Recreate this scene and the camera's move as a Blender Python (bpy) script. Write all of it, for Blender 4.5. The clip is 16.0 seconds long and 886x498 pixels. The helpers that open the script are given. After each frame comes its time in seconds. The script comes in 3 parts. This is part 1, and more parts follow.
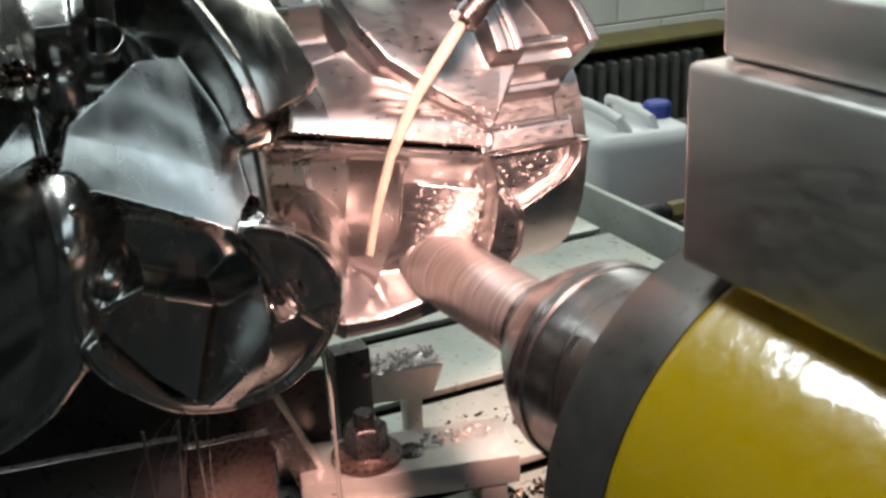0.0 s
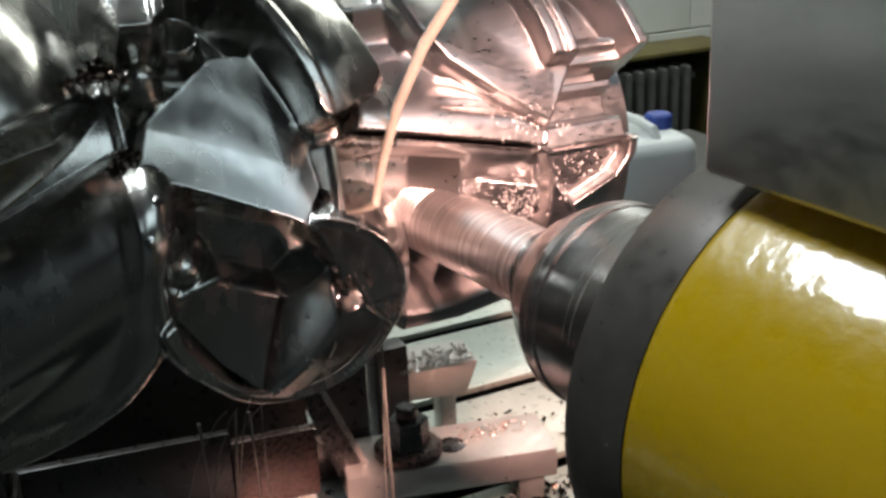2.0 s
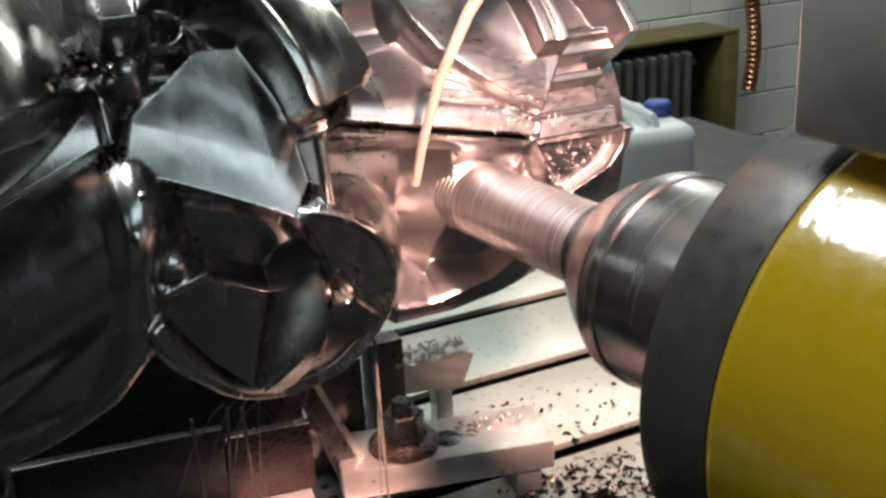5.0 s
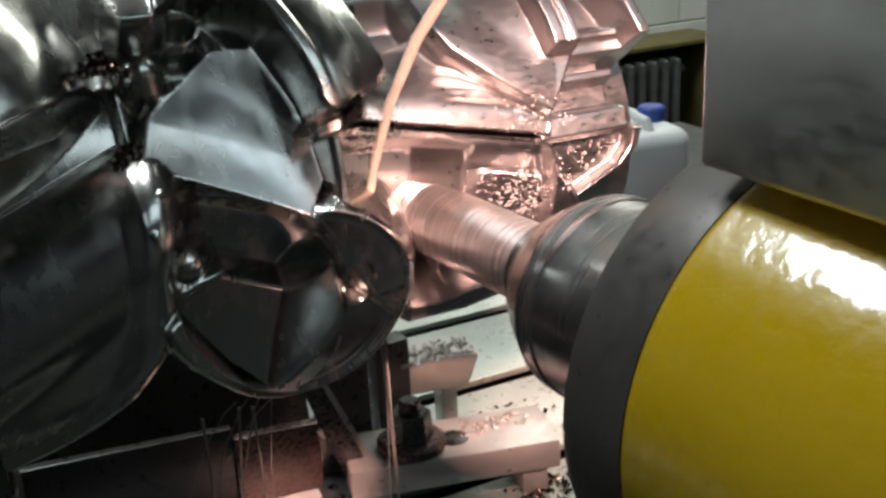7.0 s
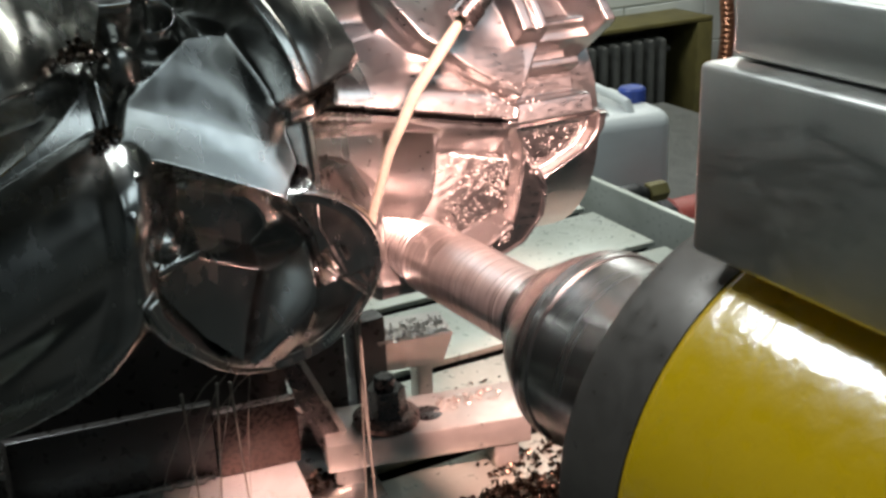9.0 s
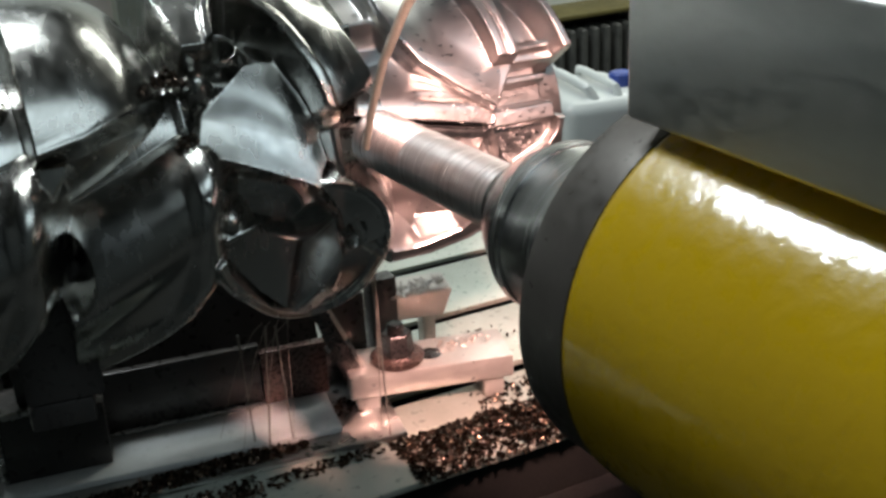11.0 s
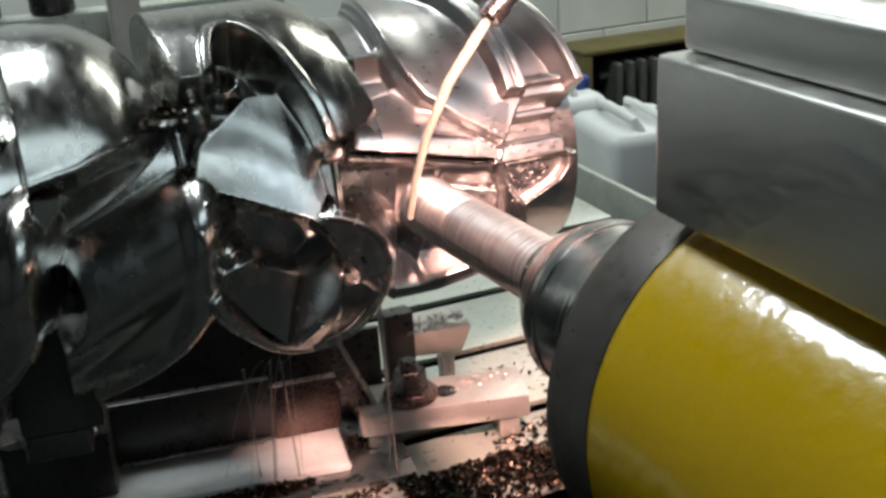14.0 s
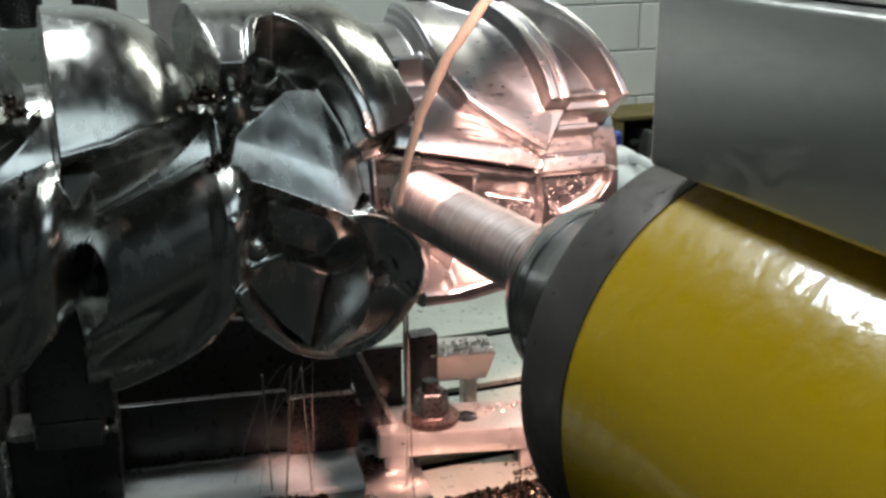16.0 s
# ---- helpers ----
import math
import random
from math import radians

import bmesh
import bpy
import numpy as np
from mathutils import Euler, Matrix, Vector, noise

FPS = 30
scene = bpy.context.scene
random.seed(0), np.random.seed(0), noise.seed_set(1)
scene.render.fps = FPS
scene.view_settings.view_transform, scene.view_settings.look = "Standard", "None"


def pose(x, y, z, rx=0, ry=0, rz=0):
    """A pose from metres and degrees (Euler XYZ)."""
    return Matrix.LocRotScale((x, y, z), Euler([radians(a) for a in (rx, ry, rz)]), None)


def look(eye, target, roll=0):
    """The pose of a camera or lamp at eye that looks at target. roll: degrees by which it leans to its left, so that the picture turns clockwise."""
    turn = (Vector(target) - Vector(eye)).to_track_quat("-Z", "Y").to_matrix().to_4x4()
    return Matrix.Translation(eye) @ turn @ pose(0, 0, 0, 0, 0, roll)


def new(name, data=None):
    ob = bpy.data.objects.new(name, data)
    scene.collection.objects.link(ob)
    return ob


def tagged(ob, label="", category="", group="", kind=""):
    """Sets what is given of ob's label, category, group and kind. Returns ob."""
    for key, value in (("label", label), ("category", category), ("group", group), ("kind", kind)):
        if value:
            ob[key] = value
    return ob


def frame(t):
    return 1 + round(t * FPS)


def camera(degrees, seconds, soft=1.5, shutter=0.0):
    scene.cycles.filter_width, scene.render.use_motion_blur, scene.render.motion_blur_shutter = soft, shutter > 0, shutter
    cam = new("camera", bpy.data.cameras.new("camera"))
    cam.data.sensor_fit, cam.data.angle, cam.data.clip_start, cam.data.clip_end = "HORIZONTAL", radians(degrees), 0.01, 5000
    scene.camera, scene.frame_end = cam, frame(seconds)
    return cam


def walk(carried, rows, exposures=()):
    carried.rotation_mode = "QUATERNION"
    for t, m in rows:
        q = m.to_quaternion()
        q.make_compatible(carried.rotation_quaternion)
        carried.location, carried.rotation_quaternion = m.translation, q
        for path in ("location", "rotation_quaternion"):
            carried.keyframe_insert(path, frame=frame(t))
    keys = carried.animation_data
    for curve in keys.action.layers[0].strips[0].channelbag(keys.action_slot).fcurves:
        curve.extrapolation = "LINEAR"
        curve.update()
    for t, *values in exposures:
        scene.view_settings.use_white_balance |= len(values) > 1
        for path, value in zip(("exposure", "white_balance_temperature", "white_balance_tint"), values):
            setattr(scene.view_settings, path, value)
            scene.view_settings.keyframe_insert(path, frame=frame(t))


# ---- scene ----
cam = camera(43.41, 16.0, soft=3.0, shutter=0.5)
walk(cam, [
    (0.0, look((-0.3493, -0.8956, 0.5799), (0.0355, -0.0424, 0.2278), -2.86)),
    (0.5, look((-0.3328, -0.8900, 0.5866), (0.0377, -0.0344, 0.2250), -3.02)),
    (1.0, look((-0.3417, -0.8931, 0.5902), (0.0289, -0.0362, 0.2319), -3.29)),
    (1.5, look((-0.3857, -0.8977, 0.5810), (0.0051, -0.0445, 0.2355), -2.86)),
    (2.0, look((-0.4237, -0.8990, 0.5748), (-0.0155, -0.0508, 0.2372), -2.43)),
    (2.5, look((-0.4365, -0.9010, 0.5680), (-0.0291, -0.0497, 0.2375), -3.13)),
    (3.0, look((-0.4530, -0.8929, 0.5617), (-0.0323, -0.0470, 0.2340), -2.90)),
    (3.5, look((-0.4485, -0.9001, 0.5555), (-0.0353, -0.0508, 0.2269), -3.11)),
    (4.0, look((-0.4195, -0.8984, 0.5616), (-0.0149, -0.0495, 0.2215), -3.08)),
    (6.5, look((-0.4084, -0.8896, 0.5790), (-0.0048, -0.0437, 0.2305), -2.91)),
    (7.0, look((-0.4338, -0.8919, 0.5704), (-0.0173, -0.0491, 0.2295), -2.86)),
    (7.5, look((-0.4403, -0.8894, 0.5665), (-0.0159, -0.0521, 0.2218), -2.81)),
    (8.0, look((-0.4455, -0.8959, 0.5573), (-0.0161, -0.0599, 0.2159), -2.76)),
    (8.5, look((-0.4272, -0.8969, 0.5615), (-0.0008, -0.0623, 0.2127), -2.56)),
    (11.0, look((-0.5270, -1.1681, 0.6925), (-0.1275, -0.3376, 0.3044), -3.06)),
    (11.5, look((-0.5605, -1.1782, 0.6889), (-0.1468, -0.3511, 0.3082), -3.15)),
    (12.0, look((-0.5734, -1.1829, 0.6863), (-0.1539, -0.3576, 0.3082), -2.77)),
    (12.5, look((-0.5849, -1.1849, 0.6889), (-0.1635, -0.3592, 0.3138), -2.61)),
    (13.0, look((-0.5764, -1.1833, 0.6923), (-0.1617, -0.3545, 0.3165), -2.64)),
    (13.5, look((-0.5310, -1.1766, 0.6950), (-0.1333, -0.3411, 0.3157), -2.83)),
    (14.0, look((-0.4495, -1.1701, 0.6867), (-0.1032, -0.3046, 0.3249), -3.57)),
    (14.5, look((-0.4210, -1.1591, 0.6756), (-0.0901, -0.2821, 0.3273), -1.84)),
    (15.0, look((-0.4266, -1.1606, 0.6515), (-0.1025, -0.2720, 0.3269), -1.19)),
    (15.5, look((-0.4330, -1.1594, 0.6365), (-0.1054, -0.2692, 0.3200), -0.62)),
    (16.0, look((-0.4645, -1.1576, 0.6149), (-0.1229, -0.2670, 0.3148), -0.34)),
], exposures=[(0.0, 0.03), (3.0, 0.12), (7.0, 0.08), (8.5, 0.18), (11.0, 0.15), (16.0, 0.15)])

# ---- light: cool hall light from ceiling tubes, an added north fill, a warm machine lamp by the cutter ----
world = bpy.data.worlds.new("hall_air")
scene.world = world
world.use_nodes = True
world.node_tree.nodes["Background"].inputs[0].default_value = (0.75, 0.9, 1.0, 1)
world.node_tree.nodes["Background"].inputs[1].default_value = 0.008


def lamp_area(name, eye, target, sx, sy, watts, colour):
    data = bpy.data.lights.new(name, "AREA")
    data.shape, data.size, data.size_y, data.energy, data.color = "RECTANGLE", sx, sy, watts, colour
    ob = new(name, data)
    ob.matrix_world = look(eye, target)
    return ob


lamp_area("ceiling_panel_light", (-0.60, 0.97, 2.70), (-0.60, 0.97, 0.0), 0.9, 0.70, 50, (0.88, 0.97, 1.0))
lamp_area("ceiling_panel_light", (0.30, -1.80, 2.70), (0.30, -1.80, 0.0), 3.0, 1.2, 23, (0.74, 0.91, 1.0))
# Unseen panel, added to light the back wall.
lamp_area("ceiling_panel_light", (2.2, 1.4, 2.70), (2.2, 1.6, 0.0), 2.2, 0.4, 46, (0.95, 1.0, 0.92))
# Unseen fill added before the closed north wall to brighten the block top.
lamp_area("north_fill_light", (2.3, 2.80, 1.75), (0.0, -0.6, 0.4), 1.6, 0.9, 22, (0.95, 1.0, 0.97))
spot = bpy.data.lights.new("machine_lamp_beam", "SPOT")
spot.energy, spot.color, spot.spot_size, spot.spot_blend, spot.shadow_soft_size = 155, (1.0, 0.56, 0.47), radians(29), 0.2, 0.05
new("machine_lamp_beam", spot).matrix_world = look((-0.06, -0.78, 0.90), (0.07, -0.04, 0.11))


# ---- materials ----
def material(name, base, rough=0.5, metal=0.0, second=None, scale=20.0, amount=0.5, bump=0.0, bump_scale=200.0,
             rough_var=0.15, stretch=(1, 1, 1), specular=0.5, coat=0.0, distort=0.6):
    m = bpy.data.materials.new(name)
    m.use_nodes = True
    nt = m.node_tree
    bsdf = nt.nodes["Principled BSDF"]
    co = nt.nodes.new("ShaderNodeTexCoord")
    mp = nt.nodes.new("ShaderNodeMapping")
    mp.inputs["Scale"].default_value = stretch
    nt.links.new(co.outputs["Object"], mp.inputs["Vector"])
    n1 = nt.nodes.new("ShaderNodeTexNoise")
    n1.inputs["Scale"].default_value, n1.inputs["Detail"].default_value = scale, 6
    n1.inputs["Distortion"].default_value = distort
    n2 = nt.nodes.new("ShaderNodeTexNoise")
    n2.inputs["Scale"].default_value, n2.inputs["Detail"].default_value = bump_scale, 3
    nt.links.new(mp.outputs["Vector"], n1.inputs["Vector"])
    nt.links.new(mp.outputs["Vector"], n2.inputs["Vector"])
    ramp = nt.nodes.new("ShaderNodeMapRange")
    ramp.inputs["From Min"].default_value, ramp.inputs["From Max"].default_value = 0.35, 0.7
    nt.links.new(n1.outputs["Fac"], ramp.inputs["Value"])
    mix = nt.nodes.new("ShaderNodeMix")
    mix.data_type = "RGBA"
    second = second or tuple(c * (1 - amount) for c in base)
    mix.inputs[6].default_value, mix.inputs[7].default_value = (*base, 1), (*second, 1)
    nt.links.new(ramp.outputs["Result"], mix.inputs["Factor"])
    nt.links.new(mix.outputs[2], bsdf.inputs["Base Color"])
    rr = nt.nodes.new("ShaderNodeMapRange")
    rr.inputs["From Min"].default_value, rr.inputs["From Max"].default_value = 0.3, 0.7
    rr.inputs["To Min"].default_value, rr.inputs["To Max"].default_value = max(0.03, rough - rough_var), min(1, rough + rough_var)
    nt.links.new(n2.outputs["Fac"], rr.inputs["Value"])
    nt.links.new(rr.outputs["Result"], bsdf.inputs["Roughness"])
    bsdf.inputs["Metallic"].default_value = metal
    bsdf.inputs["Specular IOR Level"].default_value = specular
    bsdf.inputs["Coat Weight"].default_value, bsdf.inputs["Coat Roughness"].default_value = coat, 0.07
    if bump:
        bp = nt.nodes.new("ShaderNodeBump")
        bp.inputs["Strength"].default_value, bp.inputs["Distance"].default_value = bump, 0.002
        nt.links.new(n2.outputs["Fac"], bp.inputs["Height"])
        nt.links.new(bp.outputs["Normal"], bsdf.inputs["Normal"])
        if coat:
            nt.links.new(bp.outputs["Normal"], bsdf.inputs["Coat Normal"])
    return m


ROTOR = material("oiled_milled_steel", (0.47, 0.48, 0.475), 0.23, 1.0, (0.36, 0.34, 0.30), 3, bump=0.03, bump_scale=34, rough_var=0.08, stretch=(2.0, 1, 1))
ROUGH = material("wet_rough_milled_steel", (0.50, 0.485, 0.48), 0.33, 1.0, (0.43, 0.41, 0.40), 12, bump=0.012, bump_scale=170, rough_var=0.06, stretch=(0.7, 1.6, 1.6))
TOOL = material("spinning_cutter_steel", (0.80, 0.77, 0.75), 0.36, 0.95, (0.42, 0.395, 0.38), 75, bump=0.04, bump_scale=160, stretch=(0.03, 3, 0.03), distort=0)
CHUCK = material("blackened_chuck_steel", (0.50, 0.49, 0.475), 0.25, 1.0, (0.30, 0.295, 0.285), 14, bump=0.0, bump_scale=60, rough_var=0.06, stretch=(0.03, 2, 0.03), distort=0)
RING = material("dull_grey_ring", (0.125, 0.108, 0.094), 0.42, 0.4, (0.085, 0.074, 0.064), 9, bump=0.03, bump_scale=90)
YELLOW = material("glossy_yellow_paint", (0.76, 0.475, 0.002), 0.30, 0.0, (0.68, 0.41, 0.002), 5, bump=0.22, bump_scale=85, rough_var=0.07, coat=1.0)
BLOCK = material("ground_steel_block", (0.60, 0.59, 0.56), 0.40, 1.0, (0.54, 0.535, 0.505), 5, bump=0.012, bump_scale=60, rough_var=0.10, stretch=(1, 1, 3))
TABLE = material("worn_machine_table", (0.50, 0.52, 0.46), 0.38, 0.3, (0.40, 0.42, 0.36), 12, bump=0.02, bump_scale=90)
BLACK = material("black_oily_steel", (0.060, 0.055, 0.052), 0.36, 0.2, (0.030, 0.026, 0.024), 10, bump=0.1, bump_scale=90, specular=0.6)
# Near-black colour paints the shade inside the table slots.
SLOT = material("slot_shade_black", (0.012, 0.012, 0.011), 0.75, 0.0, (0.006, 0.006, 0.006), 10, specular=0.2)
PLATE = material("worn_bright_steel", (0.50, 0.50, 0.49), 0.36, 1.0, (0.36, 0.36, 0.35), 16, bump=0.025, bump_scale=90)
CLAMP = material("clamp_steel", (0.60, 0.56, 0.52), 0.42, 0.6, (0.50, 0.46, 0.43), 18, bump=0.025, bump_scale=90)
NUT = material("blackened_nut_steel", (0.10, 0.09, 0.09), 0.3, 0.8, (0.05, 0.05, 0.05), 30, bump=0.05)
STRIP = material("bright_worn_strip", (0.66, 0.67, 0.66), 0.38, 0.0, (0.50, 0.51, 0.50), 14, bump=0.02, bump_scale=90)
BROWN = material("oily_brown_steel", (0.15, 0.10, 0.088), 0.30, 0.6, (0.08, 0.052, 0.045), 14, bump=0.03)
CHIP = material("steel_chips_brown", (0.10, 0.075, 0.055), 0.3, 1.0, (0.075, 0.05, 0.04), 120, rough_var=0.2)
WALL = material("white_painted_block_wall", (0.72, 0.74, 0.70), 0.7, 0.0, (0.62, 0.64, 0.60), 4, bump=0.2, bump_scale=80)
# Dark grey so the unseen walls and ceiling keep steel reflections dark.
DIM = material("dark_reflection_grey", (0.10, 0.11, 0.11), 0.7, 0.0, (0.07, 0.08, 0.08), 3)
# Floor tone lowered so the rotor's lower lobes reflect dark.
FLOOR = material("dark_workshop_floor", (0.085, 0.085, 0.08), 0.6, 0.0, (0.05, 0.05, 0.047), 5, bump=0.2, bump_scale=60)
IRON = material("dark_painted_iron", (0.10, 0.10, 0.09), 0.5, 0.1, (0.06, 0.06, 0.055), 20, bump=0.1)
WHITE = material("white_plastic", (0.72, 0.74, 0.72), 0.4, 0.0, (0.64, 0.66, 0.64), 8)
BLUE = material("blue_plastic", (0.05, 0.10, 0.45), 0.4, 0.0)
RED = material("faded_red_rubber", (0.40, 0.08, 0.06), 0.5, 0.0, (0.28, 0.06, 0.05), 20)
OLIVE = material("ochre_painted_steel", (0.17, 0.14, 0.045), 0.55, 0.1, (0.12, 0.10, 0.035), 12, bump=0.1)
RUBBER = material("black_rubber", (0.02, 0.02, 0.02), 0.5, 0.0)
COPPER = material("copper_hose", (0.60, 0.28, 0.17), 0.3, 1.0, (0.45, 0.2, 0.12), 30)
STONE = material("grey_rubble_stone", (0.35, 0.34, 0.31), 0.85, 0.0, (0.22, 0.21, 0.2), 9, bump=0.4, bump_scale=40)
COOLANT = material("milky_coolant", (0.56, 0.51, 0.42), 0.25, 0.0, (0.46, 0.41, 0.33), 40, rough_var=0.1)
BEAD = material("wet_clear_beads", (0.85, 0.82, 0.80), 0.15, 0.0, (0.75, 0.72, 0.70), 60, rough_var=0.04)
DRIP = material("thin_coolant", (0.34, 0.32, 0.28), 0.15, 0.0, (0.26, 0.24, 0.21), 40, rough_var=0.05)


# ---- mesh helpers ----
def part(name, bm, mat, parent=None, label="", smooth=35.0):
    me = bpy.data.meshes.new(name)
    bmesh.ops.recalc_face_normals(bm, faces=bm.faces)
    bm.to_mesh(me)
    bm.free()
    me.materials.append(mat)
    if smooth:
        for p in me.polygons:
            p.use_smooth = True
        me.set_sharp_from_angle(angle=radians(smooth))
    ob = new(name, me)
    if parent:
        ob.parent = parent
    if label:
        tagged(ob, label)
    return ob


def thing(name, label, category, group="", kind="", m=None):
    ob = new(name)
    if m is not None:
        ob.matrix_world = m
    return tagged(ob, label, category, group, kind)


def box(x0, x1, y0, y1, z0, z1, bevel=0.002, seg=2):
    bm = bmesh.new()
    bmesh.ops.create_cube(bm, size=1.0)
    for v in bm.verts:
        v.co = (x0 + (v.co.x + 0.5) * (x1 - x0), y0 + (v.co.y + 0.5) * (y1 - y0), z0 + (v.co.z + 0.5) * (z1 - z0))
    if bevel:
        bmesh.ops.bevel(bm, geom=list(bm.edges), offset=bevel, segments=seg, affect="EDGES", profile=0.5)
    return bm


def lathe(profile, seg=64, axis="z"):
    """A turned body from (radius, height) pairs, closed at both ends."""
    bm = bmesh.new()
    rings = []
    for r, h in profile:
        ring = []
        for i in range(seg):
            a = 2 * math.pi * i / seg
            p = (r * math.cos(a), r * math.sin(a), h)
            ring.append(bm.verts.new(p if axis == "z" else (p[0], p[2], p[1]) if axis == "y" else (p[2], p[0], p[1])))
        rings.append(ring)
    for a, b in zip(rings, rings[1:]):
        for i in range(seg):
            bm.faces.new((a[i], a[(i + 1) % seg], b[(i + 1) % seg], b[i]))
    bm.faces.new(rings[0])
    bm.faces.new(rings[-1])
    return bm


def tube(points, radius, seg=12, radii=None):
    """A round bar along a line of points."""
    bm = bmesh.new()
    pts = [Vector(p) for p in points]
    rings = []
    for i, p in enumerate(pts):
        d = (pts[min(i + 1, len(pts) - 1)] - pts[max(i - 1, 0)]).normalized()
        u = d.orthogonal().normalized() if i == 0 else (u - d * u.dot(d)).normalized()
        w = d.cross(u)
        r = radii[i] if radii else radius
        rings.append([bm.verts.new(p + r * (math.cos(2 * math.pi * k / seg) * u + math.sin(2 * math.pi * k / seg) * w)) for k in range(seg)])
    for a, b in zip(rings, rings[1:]):
        for k in range(seg):
            bm.faces.new((a[k], a[(k + 1) % seg], b[(k + 1) % seg], b[k]))
    bm.faces.new(rings[0])
    bm.faces.new(rings[-1])
    return bm


def prism(outline, y0, y1, bevel=0.0015):
    """An outline in x, z drawn out along y."""
    bm = bmesh.new()
    a = [bm.verts.new((x, y0, z)) for x, z in outline]
    b = [bm.verts.new((x, y1, z)) for x, z in outline]
    n = len(a)
    bm.faces.new(a)
    bm.faces.new(b)
    for i in range(n):
        bm.faces.new((a[i], a[(i + 1) % n], b[(i + 1) % n], b[i]))
    bmesh.ops.recalc_face_normals(bm, faces=bm.faces)
    if bevel:
        edges = [e for e in bm.edges if e.is_manifold and e.calc_face_angle(0) > 0.5]
        bmesh.ops.bevel(bm, geom=edges, offset=bevel, segments=2, affect="EDGES")
    return bm


# ---- hall: floor, walls, ceiling ----
tagged(part("floor", box(-3.2, 4.2, -3.0, 3.05, -1.06, -0.96, 0), FLOOR, smooth=0), "concrete workshop floor, darkened to keep steel reflections dark", "floor", kind="structure")
tagged(part("wall_north", box(-3.2, 4.2, 2.85, 3.05, -0.96, 2.8, 0), WALL, smooth=0), "white painted block wall of the workshop", "wall", kind="structure")
# Unseen walls and ceiling added, dark to shape what the steel reflects.
tagged(part("wall_south", box(-3.2, 4.2, -3.2, -3.0, -1.06, 2.8, 0), DIM, smooth=0), "unseen dark grey wall that keeps steel reflections dark", "wall", kind="structure")
tagged(part("wall_east", box(4.2, 4.4, -3.2, 3.05, -1.06, 2.8, 0), DIM, smooth=0), "unseen dark grey wall that keeps steel reflections dark", "wall", kind="structure")
tagged(part("wall_west", box(-3.4, -3.2, -3.2, 3.05, -1.06, 2.8, 0), DIM, smooth=0), "unseen dark grey wall that keeps steel reflections dark", "wall", kind="structure")
tagged(part("ceiling", box(-3.4, 4.4, -3.2, 3.05, 2.8, 2.9, 0), DIM, smooth=0), "unseen dark ceiling that keeps steel reflections dark", "ceiling", kind="structure")

# ---- machine table with T-slots running along the rotor ----
table = thing("machine_table", "pale worn steel machine table with long dark slots", "machine table")
SLOTS = (-0.18, 0.015, 0.204, 0.393, 0.590, 0.785)
for a, b in zip(SLOTS, SLOTS[1:]):
    part("slat", box(-1.1, 0.62, a + 0.013, b - 0.013, -0.069, -0.06, 0.002), TABLE, table)
    # Ribs and bed carry the slot shade in their colour.
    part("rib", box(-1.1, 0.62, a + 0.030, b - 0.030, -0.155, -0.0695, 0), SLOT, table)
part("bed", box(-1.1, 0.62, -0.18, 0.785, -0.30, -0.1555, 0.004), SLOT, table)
part("foot", box(-0.9, 0.5, -0.1, 0.7, -0.955, -0.302, 0.01), IRON, table)


# ---- the rotor being milled ----
R, YC, ZC = 0.205, 0.027, 0.312
ARC = R * math.pi / 180


def step(a, b, v):
    t = np.clip((v - a) / (b - a), 0, 1)
    return t * t * (3 - 2 * t)


def over(v, limit, soft):
    """1 where v lies above the limit, 0 below, with a short ramp."""
    return step(-soft, soft, v - limit)


def depth(x, th, outline, rounds=0):
    """How far a place of the unrolled rotor lies inside an outline (x in metres, angle in degrees), in metres; negative outside."""
    p = np.array(outline, float) * (1, ARC)
    for _ in range(rounds):
        q = np.roll(p, -1, 0)
        p = np.stack([0.75 * p + 0.25 * q, 0.25 * p + 0.75 * q], 1).reshape(-1, 2)
    if x.min() > p[:, 0].max() + 0.07 or x.max() < p[:, 0].min() - 0.07:
        return np.full(x.shape, -1.0)
    y = th * ARC
    near, odd = np.full(x.shape, 1e9), np.zeros(x.shape, bool)
    for (ax, ay), (bx, by) in zip(p, np.roll(p, -1, 0)):
        ex, ey = bx - ax, by - ay
        f = np.clip(((x - ax) * ex + (y - ay) * ey) / (ex * ex + ey * ey), 0, 1)
        near = np.minimum(near, (x - ax - f * ex) ** 2 + (y - ay - f * ey) ** 2)
        if ey:
            odd ^= ((ay > y) != (by > y)) & (x < ex * (y - ay) / ey + ax)
    return np.sqrt(near) * np.where(odd, 1, -1)


def lay(r, d, value, soft=0.0014):
    """Cut or raise the surface to a new value inside an outline."""
    return r + (value - r) * step(-soft, soft, d)


def facet(x, th, *three):
    """A flat face through three places (x, angle, radius)."""
    a, b, c = (np.array((px, -pr * math.cos(radians(pa)), pr * math.sin(radians(pa)))) for px, pa, pr in three)
    n = np.cross(b - a, c - a)
    side = -n[1] * np.cos(np.radians(th)) + n[2] * np.sin(np.radians(th))
    return np.clip((n @ a - n[0] * x) / np.where(np.abs(side) < 1e-9, 1e-9, side), 0.11, 0.207)


def bump_at(x, th, cx, ct, sx, st):
    """A round swelling, 1 at its middle and 0 from its edge on."""
    k = ((x - cx) / sx) ** 2 + ((th - ct) / st) ** 2
    return np.sqrt(np.clip(1 - k, 0, 1))


